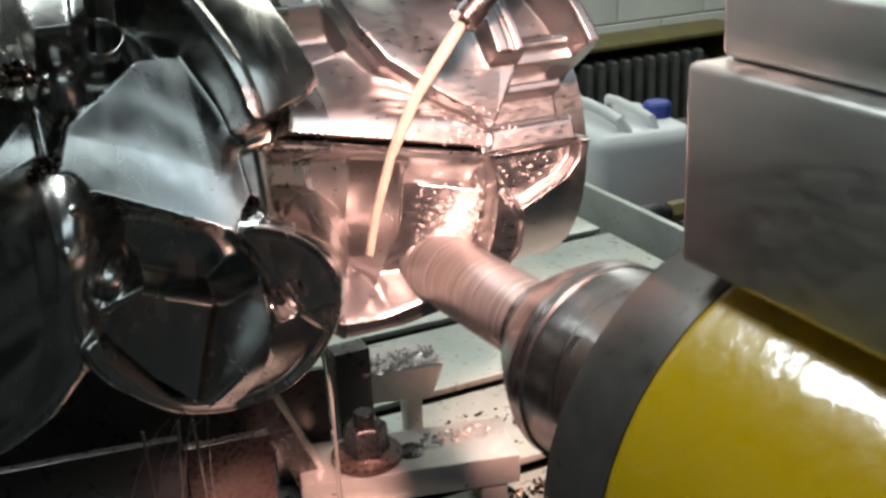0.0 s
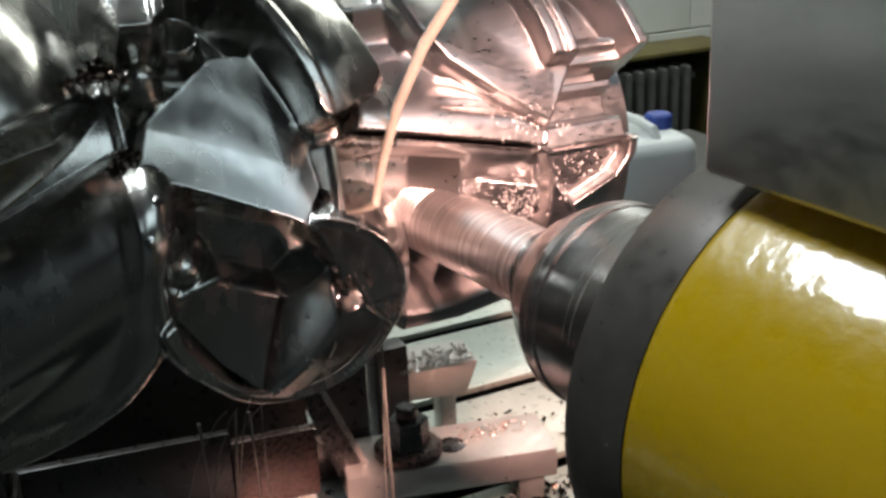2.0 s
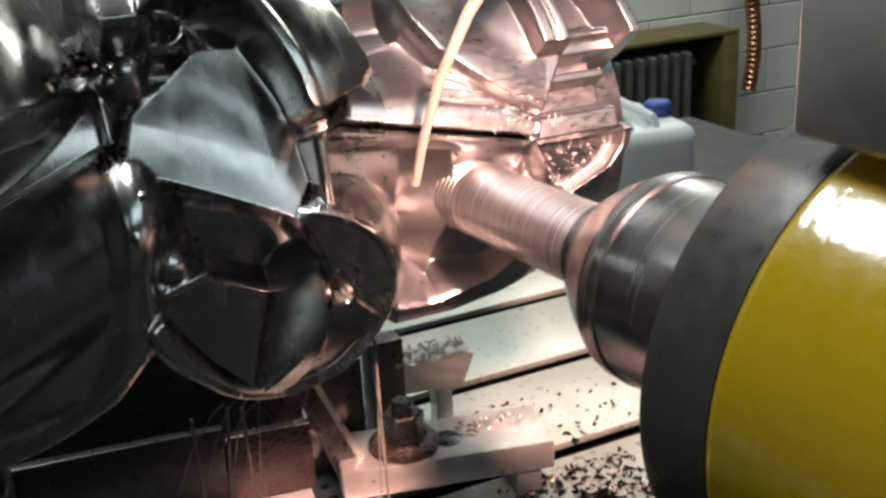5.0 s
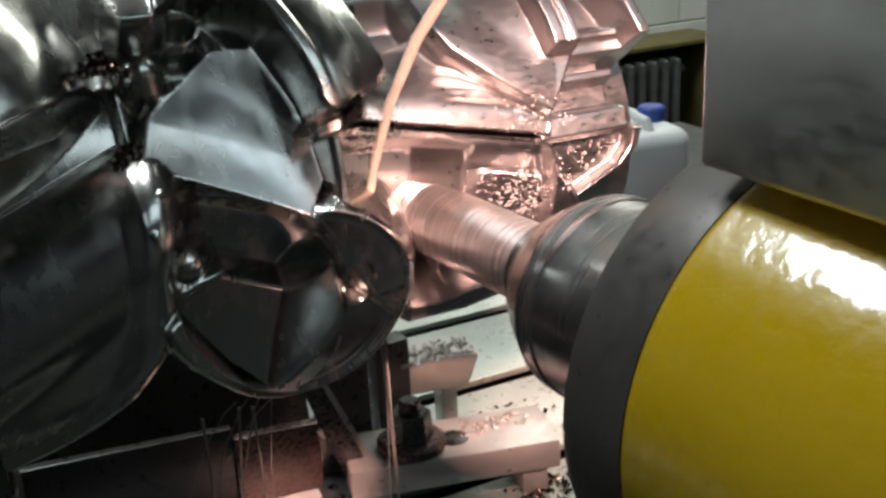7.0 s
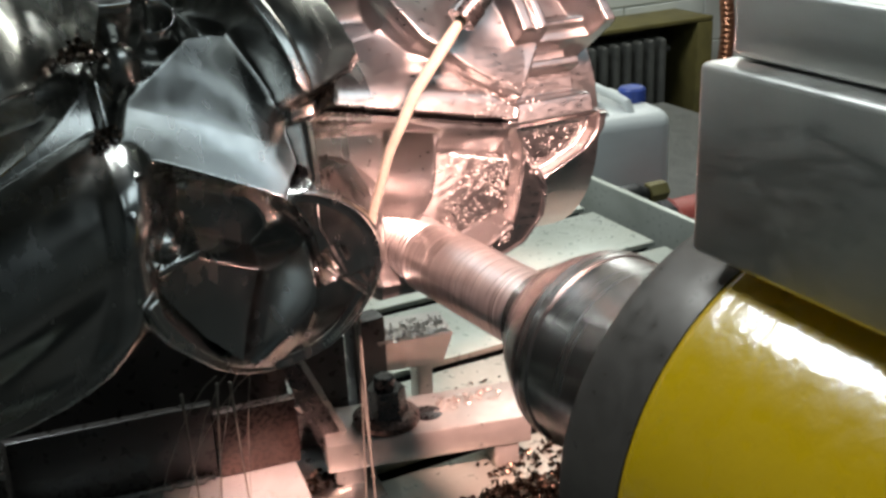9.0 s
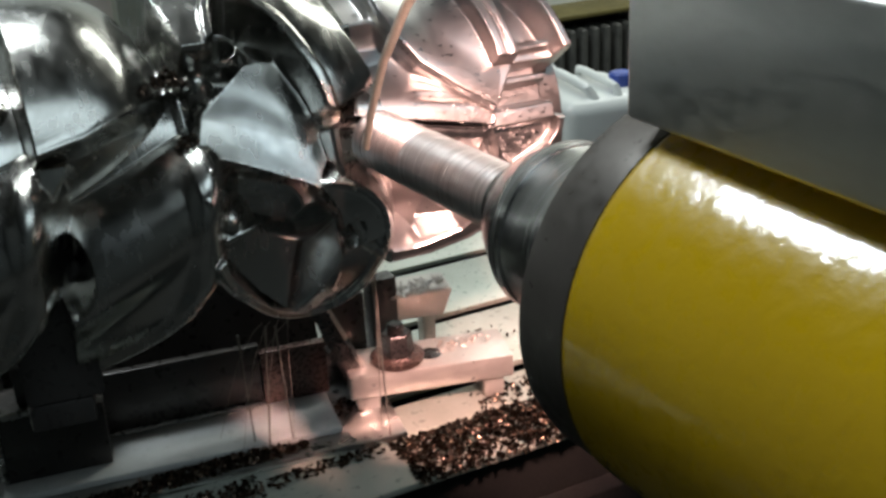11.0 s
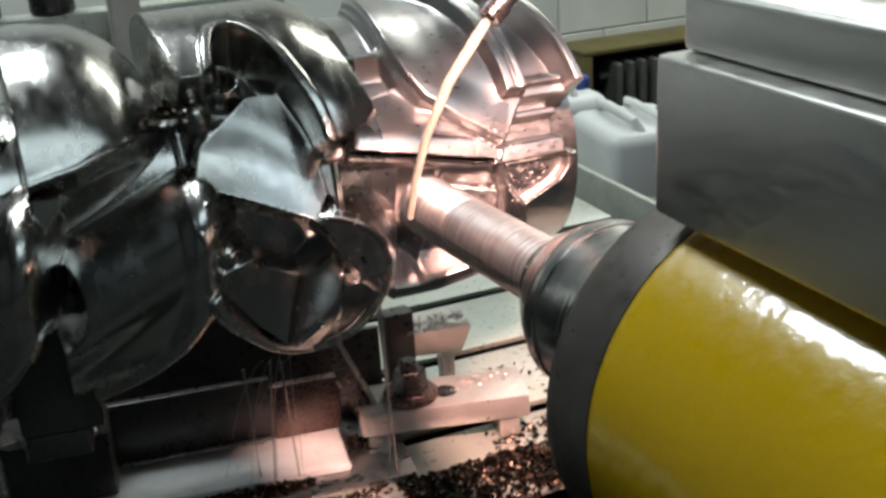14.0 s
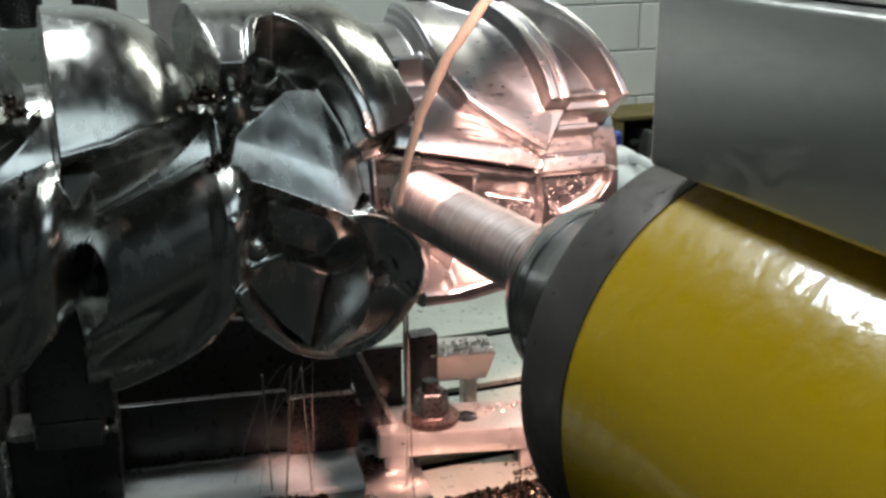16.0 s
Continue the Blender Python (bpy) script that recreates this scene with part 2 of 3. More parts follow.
def flight_left(x, th, shift):
    """A finished flight: a dome cut off square on one side, a slanting valley and a round lower lobe."""
    x = x - shift
    low = np.interp(x, [-0.41, -0.36, -0.305, -0.27, -0.25], [24.5, 27.6, 35, 46, 62])
    d = np.clip((x + 0.405) / 0.165, 0, 1)
    swell = np.sqrt(np.clip(1 - d ** 3.2, 0, 1))
    dome = (R * swell + 0.0015 * np.exp(-((th - low - 1) / 1.4) ** 2)) * step(170, 120, th) * over(th, low, 0.5)
    vall = 3 + (x + 0.415) / 0.155 * 29
    wall = (0.128 + 0.040 * np.clip((th - vall) / 22, 0, 1) ** 1.3) * (0.6 + 0.4 * swell) * over(low + 0.6, th, 0.5) * over(th, vall - 2, 1.5)
    edge = np.interp(th, [-70, -58, -52, -46, -39, -31, -22, -10, 5, 20, 36], [-0.48, -0.43, -0.394, -0.36, -0.325, -0.295, -0.276, -0.267, -0.262, -0.260, -0.252])
    e = edge - x
    lobe = 0.128 + 0.072 * np.sin(np.clip((vall - th + 1) / 34, 0, 1) * math.pi / 2) - 0.008 * np.exp(-((vall - th - 42) / 8) ** 2)
    lobe = lobe + 0.007 * step(0.020, 0.004, e) * step(4, 22, vall - th)
    lobe = lobe * (1 - 0.40 * step(0, -0.07, e)) * over(e, -0.05, 0.004) * over(vall, th, 1.5) * step(-150, -110, th)
    lobe = lobe * over(x, -0.404 + 0.026 * np.sqrt(np.clip(1 - ((th + 10) / 12.5) ** 2, 0, 1)), 0.002)
    tri = 0.172 * over(-0.372, x, 0.002) * over(25, th, 0.8) * over(th, 3 + (x + 0.42) / 0.048 * 20, 0.8)
    return np.maximum.reduce([dome, wall, lobe, tri]) * over(x, -0.4075, 0.002)


def flight_mid(x, th):
    """A finished flight: a cowl over a pocket with a bright flat plate, and a cupped lower lobe."""
    r = np.zeros(x.shape)
    # lower lobe: land, skirt and hollow
    lobe = depth(x, th, [(-0.262, -11), (-0.248, -22), (-0.228, -30), (-0.19, -45), (-0.146, -53), (-0.112, -45), (-0.094, -34), (-0.076, -18),
                         (-0.083, -6), (-0.112, 2), (-0.15, 5), (-0.2, 12), (-0.258, 19)], 2)
    r = np.where(lobe > -0.05, R * (1 - 0.5 * step(0.0, -0.055, lobe)) * over(th, -100, 4) * over(12, th, 6), r)
    r = lay(r, lobe, 0.201 + 0.0015 * step(0.005, 0.001, lobe))
    land = depth(x, th, [(-0.128, -20), (-0.07, -16), (-0.07, -50), (-0.15, -60), (-0.15, -46)])
    r = r - 0.005 * step(0, 0.003, land) * (lobe > 0)
    cup = depth(x, th, [(-0.262, 20), (-0.15, 3.5), (-0.137, -2), (-0.128, -9), (-0.127, -20), (-0.133, -33), (-0.155, -46), (-0.188, -42), (-0.225, -28), (-0.252, -14)], 1)
    r = lay(r, cup, 0.130 + 0.012 * step(0.02, 0.0, cup), 0.002)
    lit = [(-0.216, -9), (-0.158, -21), (-0.182, -42), (-0.228, -28), (-0.255, -14)]
    r = lay(r, np.minimum(cup, depth(x, th, lit)), facet(x, th, (-0.216, -10, 0.166), (-0.158, -22, 0.160), (-0.205, -36, 0.198)), 0.002)
    dark = [(-0.158, -21), (-0.182, -42), (-0.15, -47), (-0.128, -32), (-0.124, -20), (-0.126, -7)]
    r = lay(r, np.minimum(cup, depth(x, th, dark)), facet(x, th, (-0.158, -22, 0.161), (-0.182, -42, 0.187), (-0.129, -14, 0.192)), 0.0016)
    glint = [(-0.262, -14), (-0.214, -9), (-0.208, -5), (-0.254, -10)]
    r = lay(r, depth(x, th, glint), 0.182, 0.002)
    # pocket and cowl
    pocket = depth(x, th, [(-0.262, 16), (-0.262, 80), (-0.2, 84), (-0.13, 60), (-0.118, 30), (-0.118, 9), (-0.15, 3)])
    r = lay(r, pocket, 0.134 + 0.020 * step(0.03, 0.0, pocket), 0.002)
    ring = np.hypot((x + 0.206) / 1.0, (th - 58) * ARC * 0.75)
    r = r + (0.034 * np.exp(-((ring - 0.018) / 0.006) ** 2) + 0.014 * np.exp(-((ring - 0.034) / 0.005) ** 2)) * (pocket > 0)
    r = np.maximum(r, 0.128 + 0.050 * bump_at(x, th, -0.239, 44, 0.022, 9))
    plate = depth(x, th, [(-0.258, 19.6), (-0.146, 2.5), (-0.124, 11), (-0.124, 25), (-0.130, 52), (-0.184, 51), (-0.243, 34)])
    flat = facet(x, th, (-0.256, 19.6, 0.172), (-0.146, 2.5, 0.192), (-0.184, 50, 0.158))
    up = np.clip((th - 19.6 + (x + 0.256) * 155) * ARC, 0, 0.2)
    flat = flat - 0.6 * np.clip(up, 0, 0.05) * (0.05 - np.clip(up, 0, 0.05)) - 0.10 * np.clip(x + 0.150, 0, 0.03) * step(0.0, 0.06, up)
    flat = flat + 0.0003 * np.sin(x * 95 + th * 0.16) * np.sin(th * 0.21 - x * 33 + 1.5 * np.sin(x * 40)) + 0.0010 * step(0.003, 0.0005, plate)
    r = lay(r, plate, flat, 0.0012)
    cowl = depth(x, th, [(-0.264, 50), (-0.216, 50), (-0.209, 63), (-0.198, 70), (-0.182, 71), (-0.16, 61), (-0.143, 46), (-0.130, 33), (-0.128, 25), (-0.117, 24),
                         (-0.062, 31.5), (-0.068, 42), (-0.078, 53), (-0.094, 78), (-0.12, 105), (-0.2, 140), (-0.264, 150)], 1)
    mouth = depth(x, th, [(-0.216, 30), (-0.216, 50), (-0.209, 63), (-0.198, 70), (-0.182, 71), (-0.16, 61), (-0.143, 46), (-0.130, 33), (-0.128, 18), (-0.19, 15)], 1)
    hood = R - 0.0030 * step(-0.010, -0.014, mouth) - 0.020 * step(-0.135, -0.050, x - 0.0004 * np.clip(60 - th, 0, 60))
    r = lay(r, cowl, hood, 0.0016)
    # round ends of earlier cuts
    ripple = 0.0007 * np.sin((x + 0.25) * 900)
    r = np.maximum(r, (0.112 + 0.066 * bump_at(x, th, -0.254, 9.5, 0.040, 11) + ripple) * (bump_at(x, th, -0.254, 9.5, 0.040, 11) > 0))
    r = np.maximum(r, (0.112 + 0.070 * bump_at(x, th, -0.236, -5.5, 0.026, 9)) * (bump_at(x, th, -0.236, -5.5, 0.026, 9) > 0))
    r = r - 0.020 * step(0.2, 0.9, bump_at(x, th, -0.114, -14, 0.014, 5.5))
    return r


def flight_open(x, th):
    """The flight under the cutter: a deep hollow, a smooth shelf, an oval panel and its rim, still rough."""
    r = np.zeros(x.shape)
    body = depth(x, th, [(-0.125, 17), (-0.10, 21.5), (0.055, 11.5), (0.060, 16), (0.097, 31), (0.097, 45), (0.085, 65), (0.05, 100), (0.0, 130), (-0.2, 130), (-0.125, 60)])
    r = lay(r, body, 0.172)
    r = r + 0.010 * np.exp(-((th - 55 - 25 * np.clip(x + 0.07, -0.1, 0.1)) / 2.2) ** 2) * (body > 0) * over(-0.01, x, 0.012)
    r = r - 0.012 * step(55, 48, th) * (body > 0) * over(-0.02, x, 0.02)
    shelf = depth(x, th, [(-0.102, 21.5), (0.055, 11.4), (0.062, 16.5), (0.024, 24), (-0.012, 34), (-0.03, 43), (-0.066, 40), (-0.088, 34)])
    top = 19.5 - (x + 0.08) * 60
    r = lay(r, shelf, 0.197 - 0.026 * step(1, 24, th - top) + 0.0022 * step(0.004, 0.001, shelf) - 0.003 * np.exp(-((th - top - 8.5) / 1.2) ** 2) * over(x, -0.02, 0.02))
    panel = depth(x, th, [(-0.034, 95), (-0.034, 56), (-0.026, 44), (-0.012, 35), (0.022, 25.5), (0.064, 16.5), (0.2, 16), (0.2, 95)])
    panel = np.where(body > -0.002, panel, -1.0)
    r = lay(r, panel + 0.008, 0.180, 0.001)
    r = lay(r, panel + 0.004, 0.189, 0.001)
    r = lay(r, panel, 0.194 - 0.006 * step(0.0, 0.05, panel), 0.001)
    outer = np.interp(th, [31, 38, 46, 60, 75, 100], [0.098, 0.097, 0.094, 0.085, 0.070, 0.03])
    rim = over(outer, x, 0.0014) * over(x, outer - 0.027, 0.0014) * over(th, 31, 0.6) * step(130, 110, th)
    r = r + (0.207 - 0.003 * np.exp(-((x - outer + 0.012) / 0.002) ** 2) - r) * rim
    # the hollow below the shelf
    hollow = depth(x, th, [(-0.128, 20), (-0.10, 21.3), (0.055, 11.2), (0.061, 2), (0.079, -6), (0.078, -13), (0.062, -20.5), (0.025, -26), (-0.02, -29), (-0.07, -29), (-0.105, -18), (-0.128, -4)])
    r = np.where((hollow > -0.03) & (th < 4), np.maximum(r, 0.199 * (1 - 0.6 * step(0.0, -0.03, hollow))), r)
    r = lay(r, hollow, 0.199 + 0.003 * step(0.004, 0.001, hollow))
    floor = depth(x, th, [(-0.118, 19), (-0.10, 20.7), (0.054, 10.7), (0.054, 1), (0.051, -6), (0.047, -14), (0.014, -21.5), (-0.04, -25), (-0.075, -24), (-0.10, -14), (-0.118, -2)])
    ledge = 0.188 - 0.018 * step(2, 10, top - th)
    r = lay(r, floor, ledge, 0.0016)
    speck = depth(x, th, [(-0.012, 6), (0.05, 2.5), (0.049, -8), (0.044, -14), (0.012, -21), (-0.03, -24), (-0.022, -10)])
    r = lay(r, speck, facet(x, th, (-0.010, 4, 0.166), (0.050, -2, 0.186), (-0.012, -20, 0.160)) + 0.0003 * np.sin(x * 420 + 2 * np.sin(th * 0.5)) * np.sin(th * 1.1), 0.002)
    fold = depth(x, th, [(-0.040, 15), (-0.010, 12), (-0.014, -2), (-0.024, -12), (-0.034, -24), (-0.052, -24), (-0.045, -8)])
    r = lay(r, fold, 0.112 + 2.2 * np.clip(x + 0.048 - 0.0004 * th, 0, 0.030), 0.0015)
    r = r + 0.0025 * np.exp(-((x + 0.017 - 0.0004 * th) / 0.003) ** 2) * (floor > 0.004) * step(14, 8, th)
    window = depth(x, th, [(-0.113, 18.5), (-0.036, 14.5), (-0.041, 0), (-0.047, -14), (-0.055, -24), (-0.08, -21), (-0.113, -3)])
    r = lay(r, window, 0.104 + 0.020 * step(2, 16, th) + 0.010 * step(0.012, 0.0, window), 0.002)
    return r


def flight_rough(x, th):
    """The far end, still in roughing steps, under an arch with a rim."""
    lev = np.interp(th, [-6, -4, 9.6, 10.4, 15.6, 16.4, 22.6, 23.4, 26, 26.6, 30, 30.6, 150],
                    [0.16, 0.184, 0.184, 0.197, 0.192, 0.168, 0.166, 0.181, 0.180, 0.160, 0.160, 0.178, 0.178])
    edge = np.interp(th, [-12, -5, -2, 2, 6, 10, 10.8, 11.4, 29.6, 30.4, 45, 56, 75, 120], [0.05, 0.075, 0.100, 0.130, 0.142, 0.146, 0.146, 0.133, 0.138, 0.168, 0.160, 0.150, 0.130, 0.06])
    lev = np.where(th > 31, lev - 0.012 * step(31, 40, th) + 0.010 * np.exp(-((th - 36) / 2) ** 2), lev)
    lev = lev + np.where(th > 31, 0.205 - lev, 0) * over(x, edge - 0.014, 0.0014)
    lev = lev + (0.012 * over(x, edge - 0.012, 0.0014)) * ((th < 10) & (th > -6))
    return lev * step(170, 130, th) * step(-12, -6, th) * over(edge, x, 0.0014) * over(x, 0.045, 0.0015)


def rotor_radius(x, th):
    x = x + 0.031
    core = 0.092 - 0.04 * step(0.085, 0.10, x)
    return np.maximum.reduce([core, flight_left(x, th, 0.0), flight_left(x, th, -0.165), flight_left(x, th, -0.33), flight_mid(x, th), flight_open(x, th), flight_rough(x, th)])


def rotor_piece(name, x0, x1, nx, parent, mat):
    xs = np.linspace(x0, x1, nx)
    th = np.concatenate([np.linspace(-180, -75, 40)[:-1], np.linspace(-75, 105, 521)[:-1], np.linspace(105, 180, 31)[:-1]])
    X, T = np.meshgrid(xs, th, indexing="ij")
    r = rotor_radius(X, T)
    for _ in range(2):
        r = 0.5 * r + 0.125 * (np.roll(r, 1, 1) + np.roll(r, -1, 1)) + 0.125 * (np.vstack([r[:1], r[:-1]]) + np.vstack([r[1:], r[-1:]]))
    Y, Z = YC - r * np.cos(np.radians(T)), ZC + r * np.sin(np.radians(T))
    n = len(th)
    co = np.stack([X, Y, Z], -1).reshape(-1, 3)
    i, j = np.meshgrid(np.arange(nx - 1), np.arange(n), indexing="ij")
    a, b = i * n + j, i * n + (j + 1) % n
    faces = np.stack([a, a + n, b + n, b], -1).reshape(-1, 4)
    me = bpy.data.meshes.new(name)
    me.from_pydata(co.tolist(), [], faces.tolist())
    me.materials.append(mat)
    me.polygons.foreach_set("use_smooth", np.ones(len(faces), bool))
    me.set_sharp_from_angle(angle=radians(50))
    ob = new(name, me)
    ob.parent = parent
    return ob


rotor = thing("screw_rotor", "large oily steel screw rotor, half milled, held over the table", "rotor")
rotor_piece("flight", -0.85, -0.455, 230, rotor, ROTOR)
rotor_piece("flight", -0.455, -0.297, 150, rotor, ROTOR)
rotor_piece("flight", -0.297, -0.098, 200, rotor, ROTOR)
rotor_piece("flight", -0.098, 0.067, 165, rotor, ROUGH)
rotor_piece("flight", 0.067, 0.150, 85, rotor, ROUGH)
shaft = part("shaft", lathe([(0.05, 0.14), (0.05, 0.158), (0.035, 0.16), (0.035, 0.20)], 48, "x"), PLATE, rotor, "turned steel shaft end")
shaft.location = (0, YC, ZC)

# ---- the milling head: moves as one ----
HX, HY, HZ = -0.0838, -0.0926, 0.2262
SWIVEL = 4.9
SIZE = 0.93
head = thing("milling_head", "yellow milling head with steel block and long cutter", "milling head", m=pose(HX, HY, HZ))


def on_spindle(name, profile, seg, mat, label, parent=None):
    ob = part(name, lathe(profile, seg, "y"), mat, parent or head, label, 24.0)
    if not parent:
        ob.rotation_euler = (0, 0, radians(SWIVEL))
    return ob


grooves = []
for i in range(16):
    y = 0.030 - i * 0.0058
    grooves += [(0.0315, y), (0.0304, y - 0.0010), (0.0304, y - 0.0024), (0.0315, y - 0.0034)]
cutter = on_spindle("cutter", [(0.016, 0.046), (0.027, 0.043), (0.031, 0.036), (0.0315, 0.033)] + grooves + [(0.0315, -0.225)], 64, TOOL, "spinning cylindrical milling cutter with fine rings")
chuck = on_spindle("chuck", [(0.033, -0.214), (0.037, -0.217), (0.037, -0.226), (0.035, -0.228), (0.035, -0.233), (0.046, -0.236), (0.052, -0.241), (0.064, -0.262), (0.071, -0.277), (0.0735, -0.282),
                             (0.0745, -0.286), (0.0745, -0.298), (0.0732, -0.300), (0.0732, -0.352), (0.0745, -0.355), (0.076, -0.43)], 96, CHUCK, "dark polished chuck with turned steps")
collar = on_spindle("collar", [(0.080, -0.412), (0.131, -0.420), (0.140, -0.426), (0.142, -0.434), (0.142, -0.474)], 96, RING, "dull grey steel collar")
barrel = on_spindle("barrel", [(0.136, -0.472), (0.141, -0.474), (0.144, -0.480), (0.147, -0.62), (0.154, -1.05), (0.14, -1.06)], 160, YELLOW, "glossy yellow painted spindle housing")
collar.location = barrel.location = (-0.0045, 0, 0.0075)
bolt = on_spindle("bolt", [(0.008, 0.0), (0.008, 0.006), (0.006, 0.008)], 20, PLATE, "small steel bolt head", barrel)
bolt.matrix_local = pose(-0.094, -0.565, -0.122, 0, -130, 0) @ pose(0, 0, 0, 90, 0, 0)
block = part("block", box(-0.040, 0.50, -1.15, -0.459, 0.147, 0.247, 0.004, 3), BLOCK, head, "ground steel block with a scuffed edge")
cap = part("cap_plate", box(-0.024, 0.47, -1.1, -0.463, 0.2475, 0.284, 0.005, 3), BLOCK, head, "stepped steel cover plate")
for bx, by in ((0.04, -0.55), (0.04, -0.66), (0.13, -0.53), (0.13, -0.64), (0.04, -0.77), (0.13, -0.75)):
    sc = part("screw", lathe([(0.011, 0.2842), (0.011, 0.291), (0.0065, 0.2915), (0.006, 0.287)], 24), NUT, cap)
    sc.location = (bx, by, 0)

head.scale = (SIZE, SIZE, SIZE)

nozzle = thing("coolant_nozzle", "grey steel coolant nozzle beside the cutter", "nozzle", m=pose(HX, HY, HZ))
part("pipe", tube([(0.18, -0.06, 0.36), (0.10, -0.10, 0.295), (0.07, -0.115, 0.270), (0.014, -0.126, 0.226)], 0.0105, 16), CHUCK, nozzle)
part("tip", tube([(0.018, -0.125, 0.229), (0.006, -0.127, 0.219)], 0.012, 16), NUT, nozzle, "dark nozzle end")
stream = thing("coolant_stream", "thin milky jet of coolant falling on the cutter", "coolant", m=pose(HX, HY, HZ))
part("jet", tube([(0.008, -0.127, 0.221), (-0.006, -0.122, 0.200), (-0.028, -0.112, 0.165), (-0.046, -0.095, 0.115), (-0.056, -0.08, 0.065), (-0.06, -0.07, 0.028)], 0.004, 12,
                 [0.0042, 0.005, 0.0048, 0.0042, 0.0038, 0.0034]), COOLANT, stream)

nozzle.scale = stream.scale = head.scale

# ---- clamp on the table ----
clamp = thing("strap_clamp", "steel strap clamp with nut and washer on the table", "clamp", m=pose(-0.032, 0.015, 0, 0, 0, -14))
part("bar", box(-0.068, 0.148, -0.032, 0.048, -0.032, 0.0, 0.003), CLAMP, clamp)
part("packing_block", box(0.108, 0.135, -0.028, 0.04, -0.0595, -0.0325, 0.002), CLAMP, clamp)
part("packing_block", box(-0.06, -0.03, -0.028, 0.04, -0.0595, -0.0325, 0.002), CLAMP, clamp)
part("washer", lathe([(0.033, 0.0005), (0.035, 0.003), (0.035, 0.009), (0.030, 0.0125)], 48), BROWN, clamp, "thick brown round washer")
part("nut", lathe([(0.024, 0.013), (0.0225, 0.017), (0.0215, 0.038), (0.019, 0.041)], 6), NUT, clamp, "blackened hex nut")
part("stud", lathe([(0.011, 0.0415), (0.011, 0.052), (0.009, 0.054)], 24), NUT, clamp)
# Flat dark disc laid on the bar; its colour stands for the slot's shade.
part("slot_disc", lathe([(0.016, 0.0006), (0.0155, 0.0009)], 32), NUT, clamp, "dark disc painting the slot end's shade on the bar").location = (0.044, 0.004, 0)
plate2 = thing("clamp_plate", "steel clamp plate sprinkled with chips", "clamp", m=pose(0.087, 0.089, 0, 0, 0, -12))
part("plate", prism([(-0.105, 0.006), (-0.012, 0.006), (0.002, 0.044), (-0.105, 0.044)], 0.0, 0.062, 0.002), CLAMP, plate2)
part("leg", box(-0.040, -0.022, 0.012, 0.05, -0.0595, 0.0055, 0.002), CLAMP, plate2, "warm brass-coloured leg")
part("leg", box(-0.100, -0.082, 0.012, 0.05, -0.0595, 0.0055, 0.002), NUT, plate2)

support = thing("support_post", "dark steel support post beside the clamp", "post", m=pose(-0.008, 0.118, -0.0595))
part("column", box(-0.020, 0.020, -0.014, 0.014, 0.0, 0.135, 0.003), BLACK, support)
part("foot", box(-0.026, 0.026, 0.0145, 0.030, 0.0, 0.02, 0.003), NUT, support)

# ---- welded stand under the rotor ----
stand = thing("welded_stand", "black welded steel stand on a bright base strip", "stand", m=pose(-0.518, 0.063, 0, 0, 0, -8))
part("base_plate", box(-0.02, 0.47, -0.075, 0.30, -0.0595, -0.050, 0.002), PLATE, stand, "worn base plate with a bright edge")
part("strip", box(-0.005, 0.395, -0.045, 0.053, -0.0495, -0.040, 0.003), STRIP, stand, "bright worn steel strip")
part("front_panel", box(0.0, 0.315, 0.049, 0.061, -0.0395, 0.045, 0.002), BLACK, stand)
part("small_panel", box(0.315, 0.40, 0.045, 0.059, -0.0395, 0.035, 0.002), BROWN, stand, "oily brown steel panel")
# Two added black sheets that darken the shaded space under the rotor.
part("dark_back_sheet", box(-0.1, 0.42, 0.25, 0.262, -0.0495, 0.16, 0.002), BLACK, stand)
part("dark_gap_web", prism([(0.02, -0.0495), (0.41, -0.0495), (0.40, 0.105), (0.02, 0.125)], 0.13, 0.142), BLACK, stand)
# Added black plate, placed for the camera's view, paints the dark gap between flights.
part("gap_plate", prism([(0.054, 0.13), (0.130, 0.13)] + [(0.092 + 0.041 * math.cos(a * 0.21), 0.255 + 0.041 * math.sin(a * 0.21)) for a in range(-1, 17)], -0.158, -0.143), BLACK, stand, "black round-headed plate added to darken the gap between flights")
# Arm and stem only join that added plate to the stand.
part("gap_plate_arm", box(0.054, 0.118, -0.158, 0.045, 0.10, 0.1295, 0.003), BLACK, stand)
part("gap_plate_stem", box(0.027, 0.118, 0.0, 0.045, 0.050, 0.0995, 0.003), BLACK, stand)
part("saddle_foot", box(0.0, 0.12, -0.015, 0.048, -0.0395, 0.0495, 0.002), BLACK, stand)
part("gusset", prism([(0.378, 0.100), (0.396, 0.100), (0.455, -0.0395), (0.425, -0.0395)], 0.020, 0.036), NUT, stand, "slanting oily steel gusset")
# Edge strip in a brighter steel than the gusset itself.
part("gusset_edge", prism([(0.3965, 0.100), (0.402, 0.100), (0.462, -0.0395), (0.4555, -0.0395)], 0.018, 0.038), PLATE, stand, "bright edge strip of the gusset")
part("side_plate", box(0.405, 0.465, 0.085, 0.094, -0.0495, 0.075, 0.002), BLACK, stand)


def weld_line(points, seed):
    """A lumpy bead along a line."""
    rng = random.Random(seed)
    n = 40
    line = [tuple(p + (q - p) * i / n + rng.uniform(-0.0012, 0.0012) for p, q in zip(*points)) for i in range(n + 1)]
    return tube(line, 0.004, 8, [rng.uniform(0.0022, 0.0052) for _ in line])


